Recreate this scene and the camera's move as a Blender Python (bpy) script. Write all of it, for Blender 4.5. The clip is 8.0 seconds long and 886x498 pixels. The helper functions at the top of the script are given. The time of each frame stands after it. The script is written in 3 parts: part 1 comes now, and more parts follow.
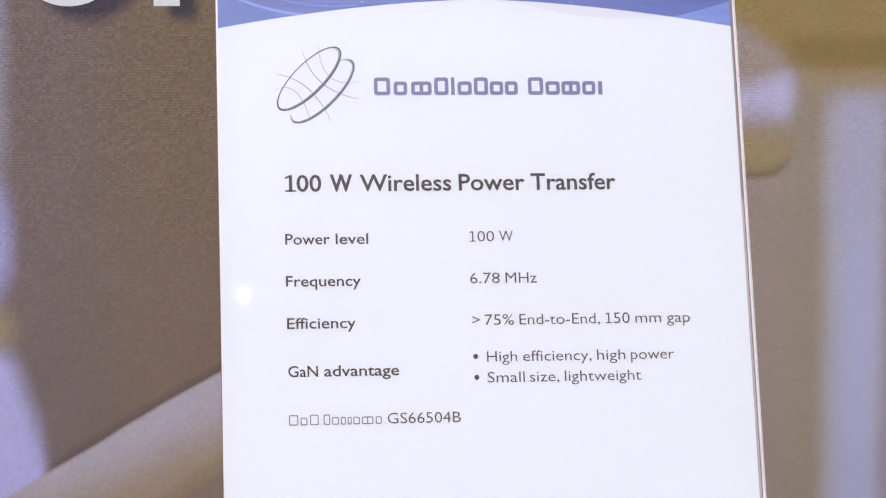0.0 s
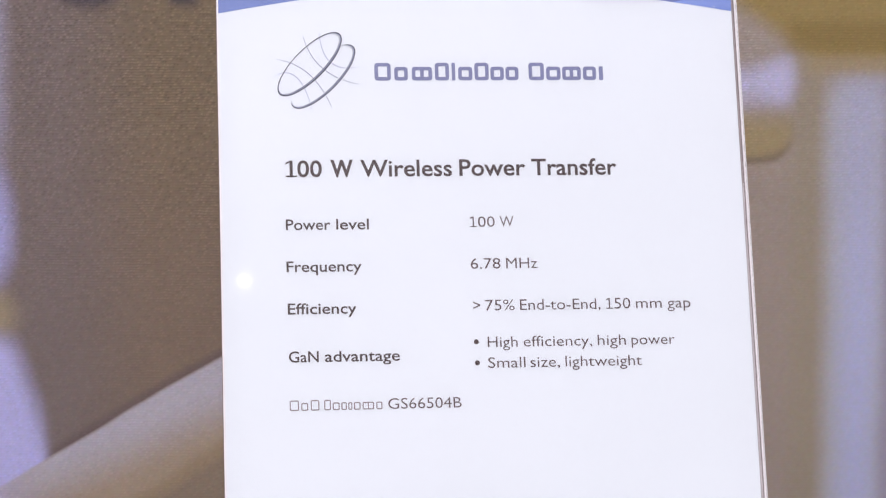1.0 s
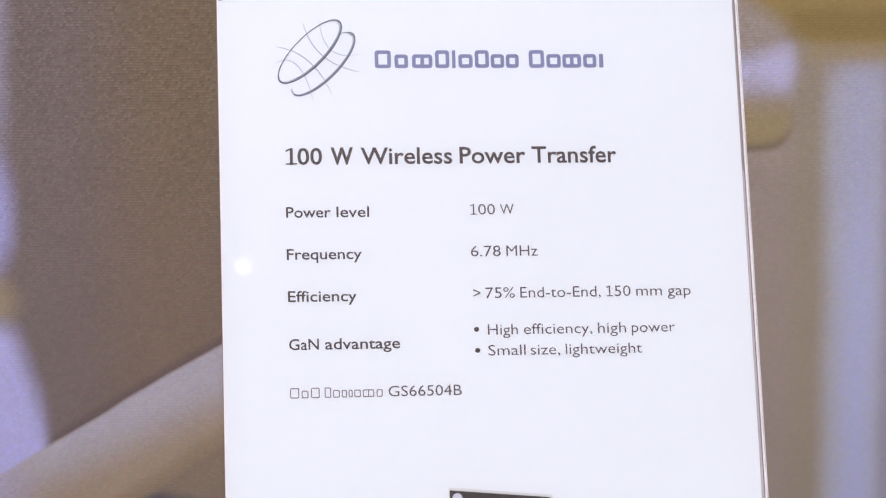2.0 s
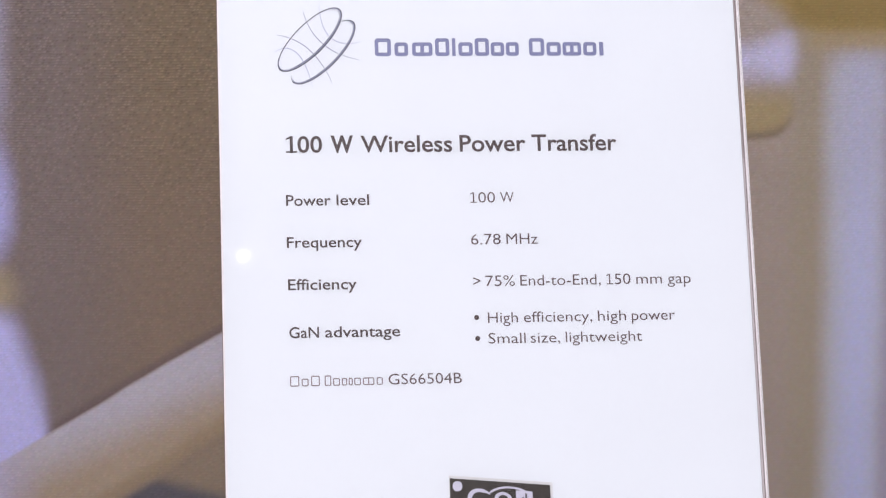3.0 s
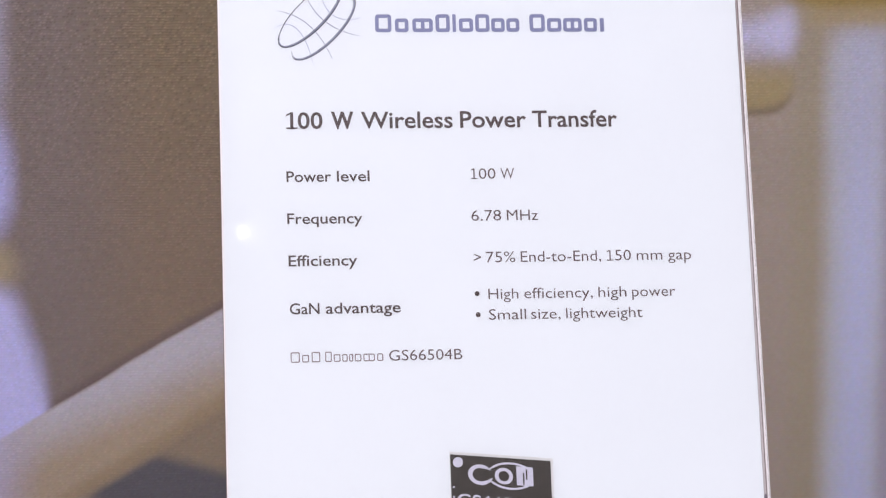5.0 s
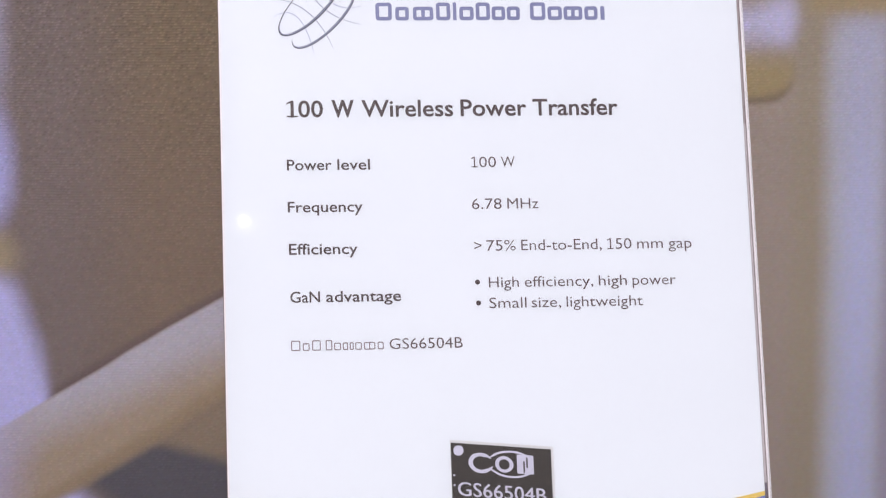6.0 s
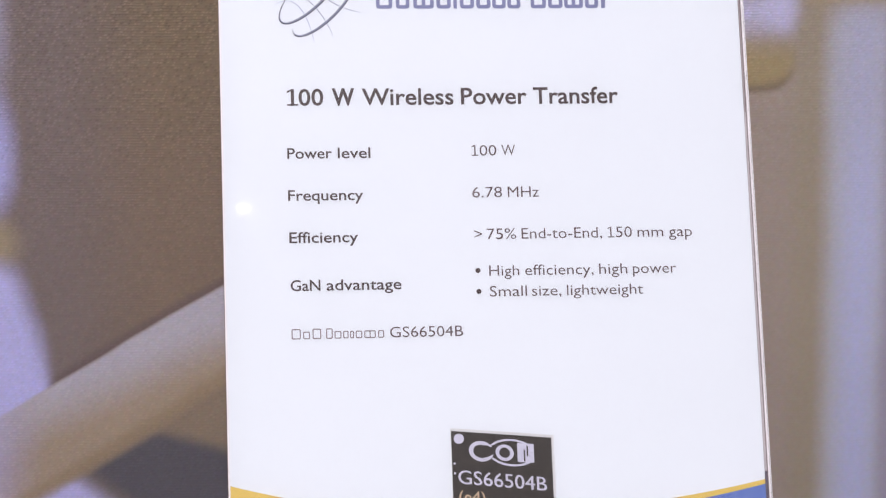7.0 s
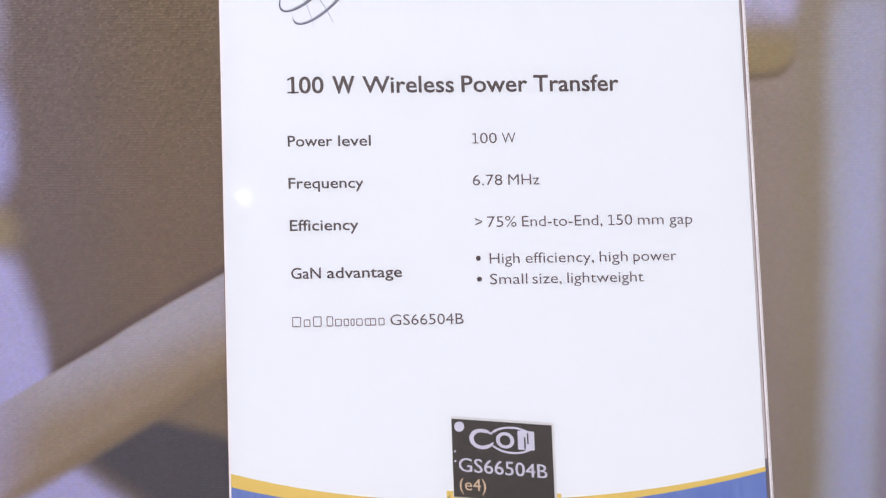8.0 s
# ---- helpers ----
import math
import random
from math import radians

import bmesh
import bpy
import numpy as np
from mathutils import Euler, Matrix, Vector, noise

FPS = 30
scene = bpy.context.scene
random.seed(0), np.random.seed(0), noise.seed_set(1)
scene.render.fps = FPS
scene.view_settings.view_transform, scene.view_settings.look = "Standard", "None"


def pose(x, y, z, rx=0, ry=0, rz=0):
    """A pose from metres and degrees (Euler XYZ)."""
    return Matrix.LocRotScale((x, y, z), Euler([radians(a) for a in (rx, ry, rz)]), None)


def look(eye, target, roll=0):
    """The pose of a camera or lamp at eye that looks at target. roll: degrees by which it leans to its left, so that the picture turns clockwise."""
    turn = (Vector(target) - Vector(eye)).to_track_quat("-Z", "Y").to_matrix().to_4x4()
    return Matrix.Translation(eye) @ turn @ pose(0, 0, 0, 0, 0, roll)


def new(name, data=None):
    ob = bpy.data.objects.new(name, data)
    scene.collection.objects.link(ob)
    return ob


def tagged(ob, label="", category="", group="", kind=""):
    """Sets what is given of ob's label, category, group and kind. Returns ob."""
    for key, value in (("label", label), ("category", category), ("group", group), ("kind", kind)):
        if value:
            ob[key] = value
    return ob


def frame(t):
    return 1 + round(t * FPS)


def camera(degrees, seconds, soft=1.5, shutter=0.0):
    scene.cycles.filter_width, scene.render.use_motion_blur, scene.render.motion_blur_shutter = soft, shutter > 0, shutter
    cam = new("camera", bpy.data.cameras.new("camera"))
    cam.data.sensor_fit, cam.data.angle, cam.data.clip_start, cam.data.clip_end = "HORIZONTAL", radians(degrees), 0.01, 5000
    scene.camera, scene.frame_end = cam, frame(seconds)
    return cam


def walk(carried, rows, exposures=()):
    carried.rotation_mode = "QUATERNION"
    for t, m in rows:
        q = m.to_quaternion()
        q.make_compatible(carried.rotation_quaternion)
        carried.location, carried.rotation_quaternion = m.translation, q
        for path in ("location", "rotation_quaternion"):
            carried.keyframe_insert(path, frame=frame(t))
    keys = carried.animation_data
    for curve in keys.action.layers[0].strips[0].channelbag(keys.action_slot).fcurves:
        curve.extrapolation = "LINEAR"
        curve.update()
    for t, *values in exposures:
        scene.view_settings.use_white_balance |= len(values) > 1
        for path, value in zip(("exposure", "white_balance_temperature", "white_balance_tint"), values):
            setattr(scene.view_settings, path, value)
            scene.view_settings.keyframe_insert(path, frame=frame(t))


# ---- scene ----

# ------------------------------------------------------------ camera
cam = camera(22.18, 8.0, soft=1.2)
EYE = 1.24
# seconds, sideways drift in mm, downward tilt in degrees
ROWS = [
    (0.0, 0.00, 5.288), (0.5, -0.17, 5.480), (1.0, -0.25, 5.657), (1.5, -0.32, 5.817),
    (3.0, -0.36, 6.273), (3.5, -0.38, 6.423), (4.0, -0.40, 6.574), (4.5, -0.45, 6.726),
    (6.0, -0.72, 7.170), (6.5, -0.78, 7.317), (7.0, -0.88, 7.464), (7.5, -0.94, 7.615), (8.0, -1.05, 7.774),
]
walk(cam, [(t, pose(x * 0.001, 0, EYE, 90 - tilt, 0, 0)) for t, x, tilt in ROWS])

# ------------------------------------------------------------ world and light
world = bpy.data.worlds.new("world")
world.use_nodes = True
world.node_tree.nodes["Background"].inputs["Color"].default_value = (0.8, 0.85, 1.0, 1)
world.node_tree.nodes["Background"].inputs["Strength"].default_value = 0.05
scene.world = world

PANEL_WATTS = 151.6
PANELS = [(-0.05, -1.3)]
CEILING = 3.6
for px, py in PANELS:
    lamp = bpy.data.lights.new("panel_light", "AREA")
    lamp.shape, lamp.size, lamp.size_y = "RECTANGLE", 0.4, 0.4
    lamp.energy, lamp.color = PANEL_WATTS, (0.953, 0.945, 1.0)
    ob = new("panel_light", lamp)
    ob.matrix_world = pose(px, py, CEILING - 0.075)
scene.view_settings.exposure = 0.0


# ------------------------------------------------------------ materials
def srgb(r, g, b, gain=1.0):
    """Linear colour from 0-255 values."""
    out = []
    for c in (r, g, b):
        c /= 255.0
        out.append(min(1.0, gain * (c / 12.92 if c <= 0.04045 else ((c + 0.055) / 1.055) ** 2.4)))
    return (*out, 1.0)


def material(name):
    m = bpy.data.materials.new(name)
    m.use_nodes = True
    nt = m.node_tree
    return m, nt, nt.nodes["Principled BSDF"]


def link(nt, a, b):
    nt.links.new(a, b)


def plain(name, color, rough=0.6, spread=0.06, scale=40.0, bump=0.0, metal=0.0, fine=900.0):
    """A surface with two scales of uneven tone and a fine relief."""
    m, nt, bsdf = material(name)
    tc = nt.nodes.new("ShaderNodeTexCoord")
    big = nt.nodes.new("ShaderNodeTexNoise")
    big.inputs["Scale"].default_value = scale
    big.inputs["Detail"].default_value = 3
    small = nt.nodes.new("ShaderNodeTexNoise")
    small.inputs["Scale"].default_value = fine
    small.inputs["Detail"].default_value = 2
    link(nt, tc.outputs["Object"], big.inputs["Vector"])
    link(nt, tc.outputs["Object"], small.inputs["Vector"])
    add = nt.nodes.new("ShaderNodeMath")
    add.operation = "ADD"
    link(nt, big.outputs["Fac"], add.inputs[0])
    link(nt, small.outputs["Fac"], add.inputs[1])
    rng = nt.nodes.new("ShaderNodeMapRange")
    rng.inputs["From Min"].default_value, rng.inputs["From Max"].default_value = 0.6, 1.4
    rng.inputs["To Min"].default_value, rng.inputs["To Max"].default_value = 1 - spread, 1 + spread
    link(nt, add.outputs[0], rng.inputs["Value"])
    mul = nt.nodes.new("ShaderNodeVectorMath")
    mul.operation = "SCALE"
    mul.inputs[0].default_value = color[:3]
    link(nt, rng.outputs["Result"], mul.inputs["Scale"])
    link(nt, mul.outputs["Vector"], bsdf.inputs["Base Color"])
    bsdf.inputs["Roughness"].default_value = rough
    bsdf.inputs["Metallic"].default_value = metal
    if bump:
        bp = nt.nodes.new("ShaderNodeBump")
        bp.inputs["Strength"].default_value = bump
        bp.inputs["Distance"].default_value = 0.0003
        link(nt, small.outputs["Fac"], bp.inputs["Height"])
        link(nt, bp.outputs["Normal"], bsdf.inputs["Normal"])
    return m


def acrylic(name):
    """Clear sheet: lets light straight through and mirrors a little of the room."""
    m = bpy.data.materials.new(name)
    m.use_nodes = True
    nt = m.node_tree
    nt.nodes.clear()
    out = nt.nodes.new("ShaderNodeOutputMaterial")
    clear = nt.nodes.new("ShaderNodeBsdfTransparent")
    clear.inputs["Color"].default_value = (0.985, 0.99, 0.995, 1)
    gloss = nt.nodes.new("ShaderNodeBsdfGlossy")
    gloss.inputs["Roughness"].default_value = 0.037
    fres = nt.nodes.new("ShaderNodeFresnel")
    fres.inputs["IOR"].default_value = 1.49
    mix = nt.nodes.new("ShaderNodeMixShader")
    link(nt, fres.outputs["Fac"], mix.inputs["Fac"])
    link(nt, clear.outputs[0], mix.inputs[1])
    link(nt, gloss.outputs[0], mix.inputs[2])
    link(nt, mix.outputs[0], out.inputs["Surface"])
    return m


def glow(name, color, strength):
    m = bpy.data.materials.new(name)
    m.use_nodes = True
    nt = m.node_tree
    nt.nodes.clear()
    out = nt.nodes.new("ShaderNodeOutputMaterial")
    em = nt.nodes.new("ShaderNodeEmission")
    em.inputs["Color"].default_value = (*color, 1)
    em.inputs["Strength"].default_value = strength
    link(nt, em.outputs[0], out.inputs["Surface"])
    return m


# Artwork grid of the printed wall: units of 0.2637 mm, x to the right, y down
ART = 0.0002637
ART_Z = EYE - 0.0971


def streaked(name, color, light, scale, amount, rough=0.45):
    """Print with drawn-out paler streaks; scale along and across the sheet."""
    m, nt, bsdf = material(name)
    tc = nt.nodes.new("ShaderNodeTexCoord")
    stretch = nt.nodes.new("ShaderNodeMapping")
    stretch.inputs["Scale"].default_value = (scale[0], scale[1], 1)
    link(nt, tc.outputs["Object"], stretch.inputs["Vector"])
    n = nt.nodes.new("ShaderNodeTexNoise")
    n.inputs["Scale"].default_value = 1.0
    n.inputs["Detail"].default_value = 4
    link(nt, stretch.outputs[0], n.inputs["Vector"])
    grain = nt.nodes.new("ShaderNodeTexNoise")
    grain.inputs["Scale"].default_value = 1400.0
    link(nt, tc.outputs["Object"], grain.inputs["Vector"])
    add = nt.nodes.new("ShaderNodeMath")
    add.operation = "MULTIPLY_ADD"
    add.inputs[1].default_value = 0.25
    link(nt, grain.outputs["Fac"], add.inputs[0])
    link(nt, n.outputs["Fac"], add.inputs[2])
    rng = nt.nodes.new("ShaderNodeMapRange")
    rng.inputs["From Min"].default_value, rng.inputs["From Max"].default_value = 0.42, 0.85
    rng.inputs["To Max"].default_value = amount
    link(nt, add.outputs[0], rng.inputs["Value"])
    mix = nt.nodes.new("ShaderNodeMix")
    mix.data_type = "RGBA"
    link(nt, rng.outputs["Result"], mix.inputs["Factor"])
    mix.inputs["A"].default_value, mix.inputs["B"].default_value = color, light
    link(nt, [o for o in mix.outputs if o.type == "RGBA"][0], bsdf.inputs["Base Color"])
    bsdf.inputs["Roughness"].default_value = rough
    return m


class Artwork:
    """Soft printed shapes, laid over each other in one material."""

    def __init__(self, nt):
        self.nt = nt
        tc = nt.nodes.new("ShaderNodeTexCoord")
        self.object_vector = tc.outputs["Object"]
        warp = nt.nodes.new("ShaderNodeTexNoise")
        warp.inputs["Scale"].default_value = 17.0
        warp.inputs["Detail"].default_value = 2
        link(nt, self.object_vector, warp.inputs["Vector"])
        sep = nt.nodes.new("ShaderNodeSeparateXYZ")
        link(nt, self.object_vector, sep.inputs[0])
        wsep = nt.nodes.new("ShaderNodeSeparateColor")
        link(nt, warp.outputs["Color"], wsep.inputs[0])
        x = self.math("MULTIPLY_ADD", sep.outputs["X"], 1 / ART, 784.0)
        y = self.math("MULTIPLY_ADD", sep.outputs["Z"], -1 / ART, 441.0)
        self.x = self.math("ADD", x, self.math("MULTIPLY_ADD", wsep.outputs[0], 20.0, -10.0))
        self.y = self.math("ADD", y, self.math("MULTIPLY_ADD", wsep.outputs[1], 14.0, -7.0))
        self.color = None

    def math(self, op, a, b=0.0, c=0.0):
        n = self.nt.nodes.new("ShaderNodeMath")
        n.operation = op
        for i, v in enumerate((a, b, c)):
            if isinstance(v, (int, float)):
                n.inputs[i].default_value = v
            else:
                link(self.nt, v, n.inputs[i])
        return n.outputs[0]

    def step(self, value, low, high):
        n = self.nt.nodes.new("ShaderNodeMapRange")
        n.interpolation_type = "SMOOTHSTEP"
        link(self.nt, value, n.inputs["Value"])
        n.inputs["From Min"].default_value, n.inputs["From Max"].default_value = low, high
        return n.outputs["Result"]

    def side(self, nx, ny, px, py, soft):
        """1 on the side of the line through (px, py) to which (nx, ny) points."""
        ln = math.hypot(nx, ny)
        d = self.math("MULTIPLY_ADD", self.x, nx / ln, -(nx * px + ny * py) / ln)
        d = self.math("ADD", d, self.math("MULTIPLY", self.y, ny / ln))
        return self.step(d, -soft, soft)

    def oval(self, cx, cy, rx, ry, soft):
        """1 inside the oval; soft as a share of its radius."""
        dx = self.math("MULTIPLY_ADD", self.x, 1 / rx, -cx / rx)
        dy = self.math("MULTIPLY_ADD", self.y, 1 / ry, -cy / ry)
        r = self.math("SQRT", self.math("ADD", self.math("MULTIPLY", dx, dx), self.math("MULTIPLY", dy, dy)))
        return self.math("SUBTRACT", 1.0, self.step(r, 1 - soft, 1 + soft))

    def band(self, x0, x1, y0, y1, soft_x, soft_y):
        m = self.both(self.side(1, 0, x0, 0, soft_x), self.side(-1, 0, x1, 0, soft_x))
        return self.both(m, self.both(self.side(0, 1, 0, y0, soft_y), self.side(0, -1, 0, y1, soft_y)))

    def both(self, a, b):
        return self.math("MULTIPLY", a, b)

    def lay(self, color, mask=None, amount=1.0):
        col = srgb(*color, gain=INK_GAIN)
        if self.color is None:
            n = self.nt.nodes.new("ShaderNodeRGB")
            n.outputs[0].default_value = col
            self.color = n.outputs[0]
            return
        n = self.nt.nodes.new("ShaderNodeMix")
        n.data_type = "RGBA"
        link(self.nt, self.math("MULTIPLY", mask, amount), n.inputs["Factor"])
        link(self.nt, self.color, n.inputs["A"])
        n.inputs["B"].default_value = col
        self.color = [s for s in n.outputs if s.type == "RGBA"][0]


INK_GAIN = 1.3


def printed_fabric(name):
    m, nt, bsdf = material(name)
    a = Artwork(nt)
    a.lay((117, 99, 86))
    # warm and cool drifts in the brown ground
    a.lay((113, 97, 79), a.oval(330, 90, 260, 260, 0.8), 0.8)
    a.lay((111, 98, 96), a.band(-60, 190, -200, 900, 110, 60), 0.85)
    # pale column and lilac forms by the left border
    a.lay((158, 152, 176), a.band(-300, 4, -400, 300, 34, 90), 0.9)
    a.lay((156, 151, 194), a.oval(-42, 425, 60, 120, 0.45))
    a.lay((146, 130, 106), a.oval(-24, 585, 44, 44, 0.7), 0.9)
    blob = a.both(a.both(a.side(-1, 0.32, 50, 735, 30), a.side(-1, 0, 80, 0, 16)), a.side(0, 1, 0, 630, 34))
    a.lay((167, 161, 202), blob)
    # ground below the slanting tube: brown wedge, dark patch, lilac corner
    low = a.side(0.58, 1, 392, 846, 20)
    a.lay((128, 111, 95), low)
    a.lay((168, 161, 200), a.both(low, a.side(-50, 66, 150, 1026, 26)))
    a.lay((138, 122, 106), a.both(a.both(a.side(-0.85, 1, 106, 1036, 7), a.side(0.85, -1, 118, 1030, 7)), low), 0.8)
    dark = a.both(a.side(-0.29, 1, 335, 944, 18), a.side(50, -66, 160, 1022, 34))
    a.lay((86, 81, 86), a.both(low, dark))
    # slanting tube: grey top, tan underside, darker rim
    a.lay((98, 83, 82), a.both(a.both(a.side(0.595, 1, 392, 640, 9), a.side(-0.595, -1, 392, 660, 6)), a.side(1, 0, 90, 0, 20)), 0.8)
    tube = a.both(a.side(0.595, 1, 392, 657, 5), a.side(-0.62, -1, 395, 836, 16))
    tube = a.both(tube, a.side(1, 0.2, 0, 900, 90))
    a.lay((150, 131, 113), tube)
    a.lay((134, 114, 90), a.both(tube, a.side(0.62, 1, 395, 814, 18)), 0.85)
    a.lay((163, 155, 163), a.both(tube, a.side(-0.45, -1, 395, 757, 54)))
    # shadows of the letters at the top
    a.lay((68, 62, 70), a.both(a.oval(160, -72, 106, 112, 0.16), a.side(1, 0.4, 70, 20, 40)))
    a.lay((66, 61, 68), a.band(304, 352, -200, 38, 13, 15))
    # right of the sheet: block, tan knob with a dark rim, pale upright pipe, olive bar
    right = a.side(1, 0, 1150, 0, 100)
    a.lay((142, 127, 118), right)
    a.lay((146, 132, 124), a.both(right, a.oval(1290, 110, 110, 95, 0.4)))
    a.lay((168, 161, 186), a.both(a.side(1, 0, 1180, 0, 20), a.both(a.side(-1, 0, 1400, 0, 12), a.both(a.side(0.18, 1, 1395, 134, 26), a.side(0, -1, 0, 204, 38)))))
    a.lay((174, 167, 196), a.oval(1378, 168, 34, 34, 0.7), 0.7)
    a.lay((110, 94, 72), a.both(a.both(a.oval(1334, 250, 74, 70, 0.1), a.side(0, 1, 0, 268, 18)), right), 0.75)
    a.lay((143, 125, 95), a.both(a.both(a.oval(1330, 248, 74, 56, 0.16), a.side(0, 1, 0, 234, 34)), right))
    a.lay((146, 130, 120), a.oval(1350, 328, 34, 12, 0.6), 0.7)
    a.lay((139, 126, 110), a.band(1398, 1462, 60, 2000, 26, 40), 0.85)
    pipe = a.side(0, 1, 0, 176, 44)
    a.lay((157, 153, 158), a.both(pipe, a.side(1, 0, 1460, 0, 26)))
    a.lay((160, 159, 187), a.both(pipe, a.band(1488, 1556, -900, 2000, 32, 60)))
    a.lay((153, 148, 160), a.both(a.both(pipe, a.side(1, 0, 1470, 0, 30)), a.side(0, -1, 0, 400, 190)), 0.55)
    a.lay((139, 130, 146), a.both(pipe, a.side(1, 0, 1562, 0, 16)), 0.85)
    olive = a.both(a.side(0.72, -1, 1400, 112, 24), a.side(0, -1, 0, 134, 22))
    a.lay((138, 117, 76), a.both(olive, right))
    a.lay((122, 101, 62), a.both(a.band(1390, 2000, 66, 118, 24, 16), right), 0.7)
    a.lay((148, 128, 96), a.band(1420, 2000, 130, 156, 24, 14), 0.6)

    # knitted rows and stray threads
    sep = nt.nodes.new("ShaderNodeSeparateXYZ")
    link(nt, a.object_vector, sep.inputs[0])
    def noise_at(sx, sz, detail):
        stretch = nt.nodes.new("ShaderNodeMapping")
        stretch.inputs["Scale"].default_value = (sx, sx, sz)
        link(nt, a.object_vector, stretch.inputs["Vector"])
        n = nt.nodes.new("ShaderNodeTexNoise")
        n.inputs["Scale"].default_value = 1.0
        n.inputs["Detail"].default_value = detail
        link(nt, stretch.outputs[0], n.inputs["Vector"])
        return n.outputs["Fac"]

    wobble = a.math("ADD", a.math("MULTIPLY", noise_at(14, 10, 1), 1.1), a.math("MULTIPLY", noise_at(340, 240, 2), 0.75))
    course = a.math("ADD", a.math("MULTIPLY", sep.outputs["Z"], 1 / 0.00128), wobble)
    row = a.math("FLOOR", course)
    # loops lean over from course to course
    wale = a.math("ADD", a.math("MULTIPLY", sep.outputs["X"], 1 / 0.0016), a.math("MULTIPLY", course, -0.42))
    wale = a.math("ADD", wale, a.math("MULTIPLY", noise_at(330, 330, 1), 1.2))
    rows = a.math("SINE", a.math("MULTIPLY", course, 2 * math.pi))
    hump = a.math("SINE", a.math("MULTIPLY", a.math("FRACT", course), math.pi))
    loop = a.math("SINE", a.math("MULTIPLY", a.math("FRACT", wale), math.pi))
    cell = nt.nodes.new("ShaderNodeCombineXYZ")
    link(nt, a.math("FLOOR", wale), cell.inputs["X"])
    link(nt, row, cell.inputs["Y"])
    chance = nt.nodes.new("ShaderNodeTexWhiteNoise")
    chance.noise_dimensions = "2D"
    link(nt, cell.outputs[0], chance.inputs["Vector"])
    bright = a.step(chance.outputs["Value"], 0.5, 1.0)
    dim = a.step(chance.outputs["Value"], 0.4, 0.0)
    dot = a.math("MULTIPLY", hump, loop)
    clear = a.step(noise_at(26, 40, 2), 0.35, 0.65)
    broken = a.step(noise_at(120, 780, 2), 0.34, 0.66)
    # the pale upright pipe shows plain courses, the brown ground more of the loops
    plainer = a.side(1, 0, 1310, 0, 70)
    # and the knit is pressed flatter towards the bottom
    raised = a.math("MULTIPLY_ADD", a.side(0, -1, 0, 420, 330), 1.0, 0.45)
    loops = a.math("MULTIPLY", a.math("MULTIPLY_ADD", plainer, -0.65, 1.0), raised)
    amount = a.math("MULTIPLY", a.math("MULTIPLY_ADD", clear, 0.04, 0.018), a.math("MULTIPLY_ADD", broken, 1.1, 0.4))
    amount = a.math("MULTIPLY", a.math("MULTIPLY", amount, raised), a.math("MULTIPLY_ADD", plainer, -0.62, 1.0))
    tone = a.math("MULTIPLY_ADD", rows, amount, 0.985)
    tone = a.math("ADD", tone, a.math("MULTIPLY", a.math("MULTIPLY", a.math("MULTIPLY", dot, bright), loops), 0.21))
    tone = a.math("SUBTRACT", tone, a.math("MULTIPLY", a.math("MULTIPLY", a.math("MULTIPLY", dot, dim), loops), 0.17))
    tone = a.math("ADD", tone, a.math("MULTIPLY", a.math("MULTIPLY_ADD", noise_at(260, 420, 3), 0.2, -0.1), loops))
    tone = a.math("ADD", tone, a.math("MULTIPLY_ADD", noise_at(40, 34, 2), 0.12, -0.06))
    # threads of slightly different dye
    dye = nt.nodes.new("ShaderNodeTexNoise")
    dye.inputs["Scale"].default_value = 330.0
    dye.inputs["Detail"].default_value = 2
    link(nt, a.object_vector, dye.inputs["Vector"])
    tint = nt.nodes.new("ShaderNodeVectorMath")
    tint.operation = "MULTIPLY_ADD"
    tint.inputs[1].default_value, tint.inputs[2].default_value = (0.2, 0.14, 0.24), (0.9, 0.93, 0.88)
    link(nt, dye.outputs["Color"], tint.inputs[0])
    dyed = nt.nodes.new("ShaderNodeVectorMath")
    dyed.operation = "MULTIPLY"
    link(nt, a.color, dyed.inputs[0])
    link(nt, tint.outputs["Vector"], dyed.inputs[1])
    mul = nt.nodes.new("ShaderNodeVectorMath")
    mul.operation = "SCALE"
    link(nt, dyed.outputs["Vector"], mul.inputs[0])
    link(nt, tone, mul.inputs["Scale"])
    link(nt, mul.outputs["Vector"], bsdf.inputs["Base Color"])
    bump = nt.nodes.new("ShaderNodeBump")
    bump.inputs["Strength"].default_value = 0.18
    bump.inputs["Distance"].default_value = 0.0002
    relief = a.math("ADD", a.math("MULTIPLY", rows, a.math("MULTIPLY", clear, broken)), a.math("MULTIPLY", dot, bright))
    link(nt, a.math("MULTIPLY", relief, loops), bump.inputs["Height"])
    link(nt, bump.outputs["Normal"], bsdf.inputs["Normal"])
    bsdf.inputs["Roughness"].default_value = 0.85
    bsdf.inputs["Specular IOR Level"].default_value = 0.25
    return m


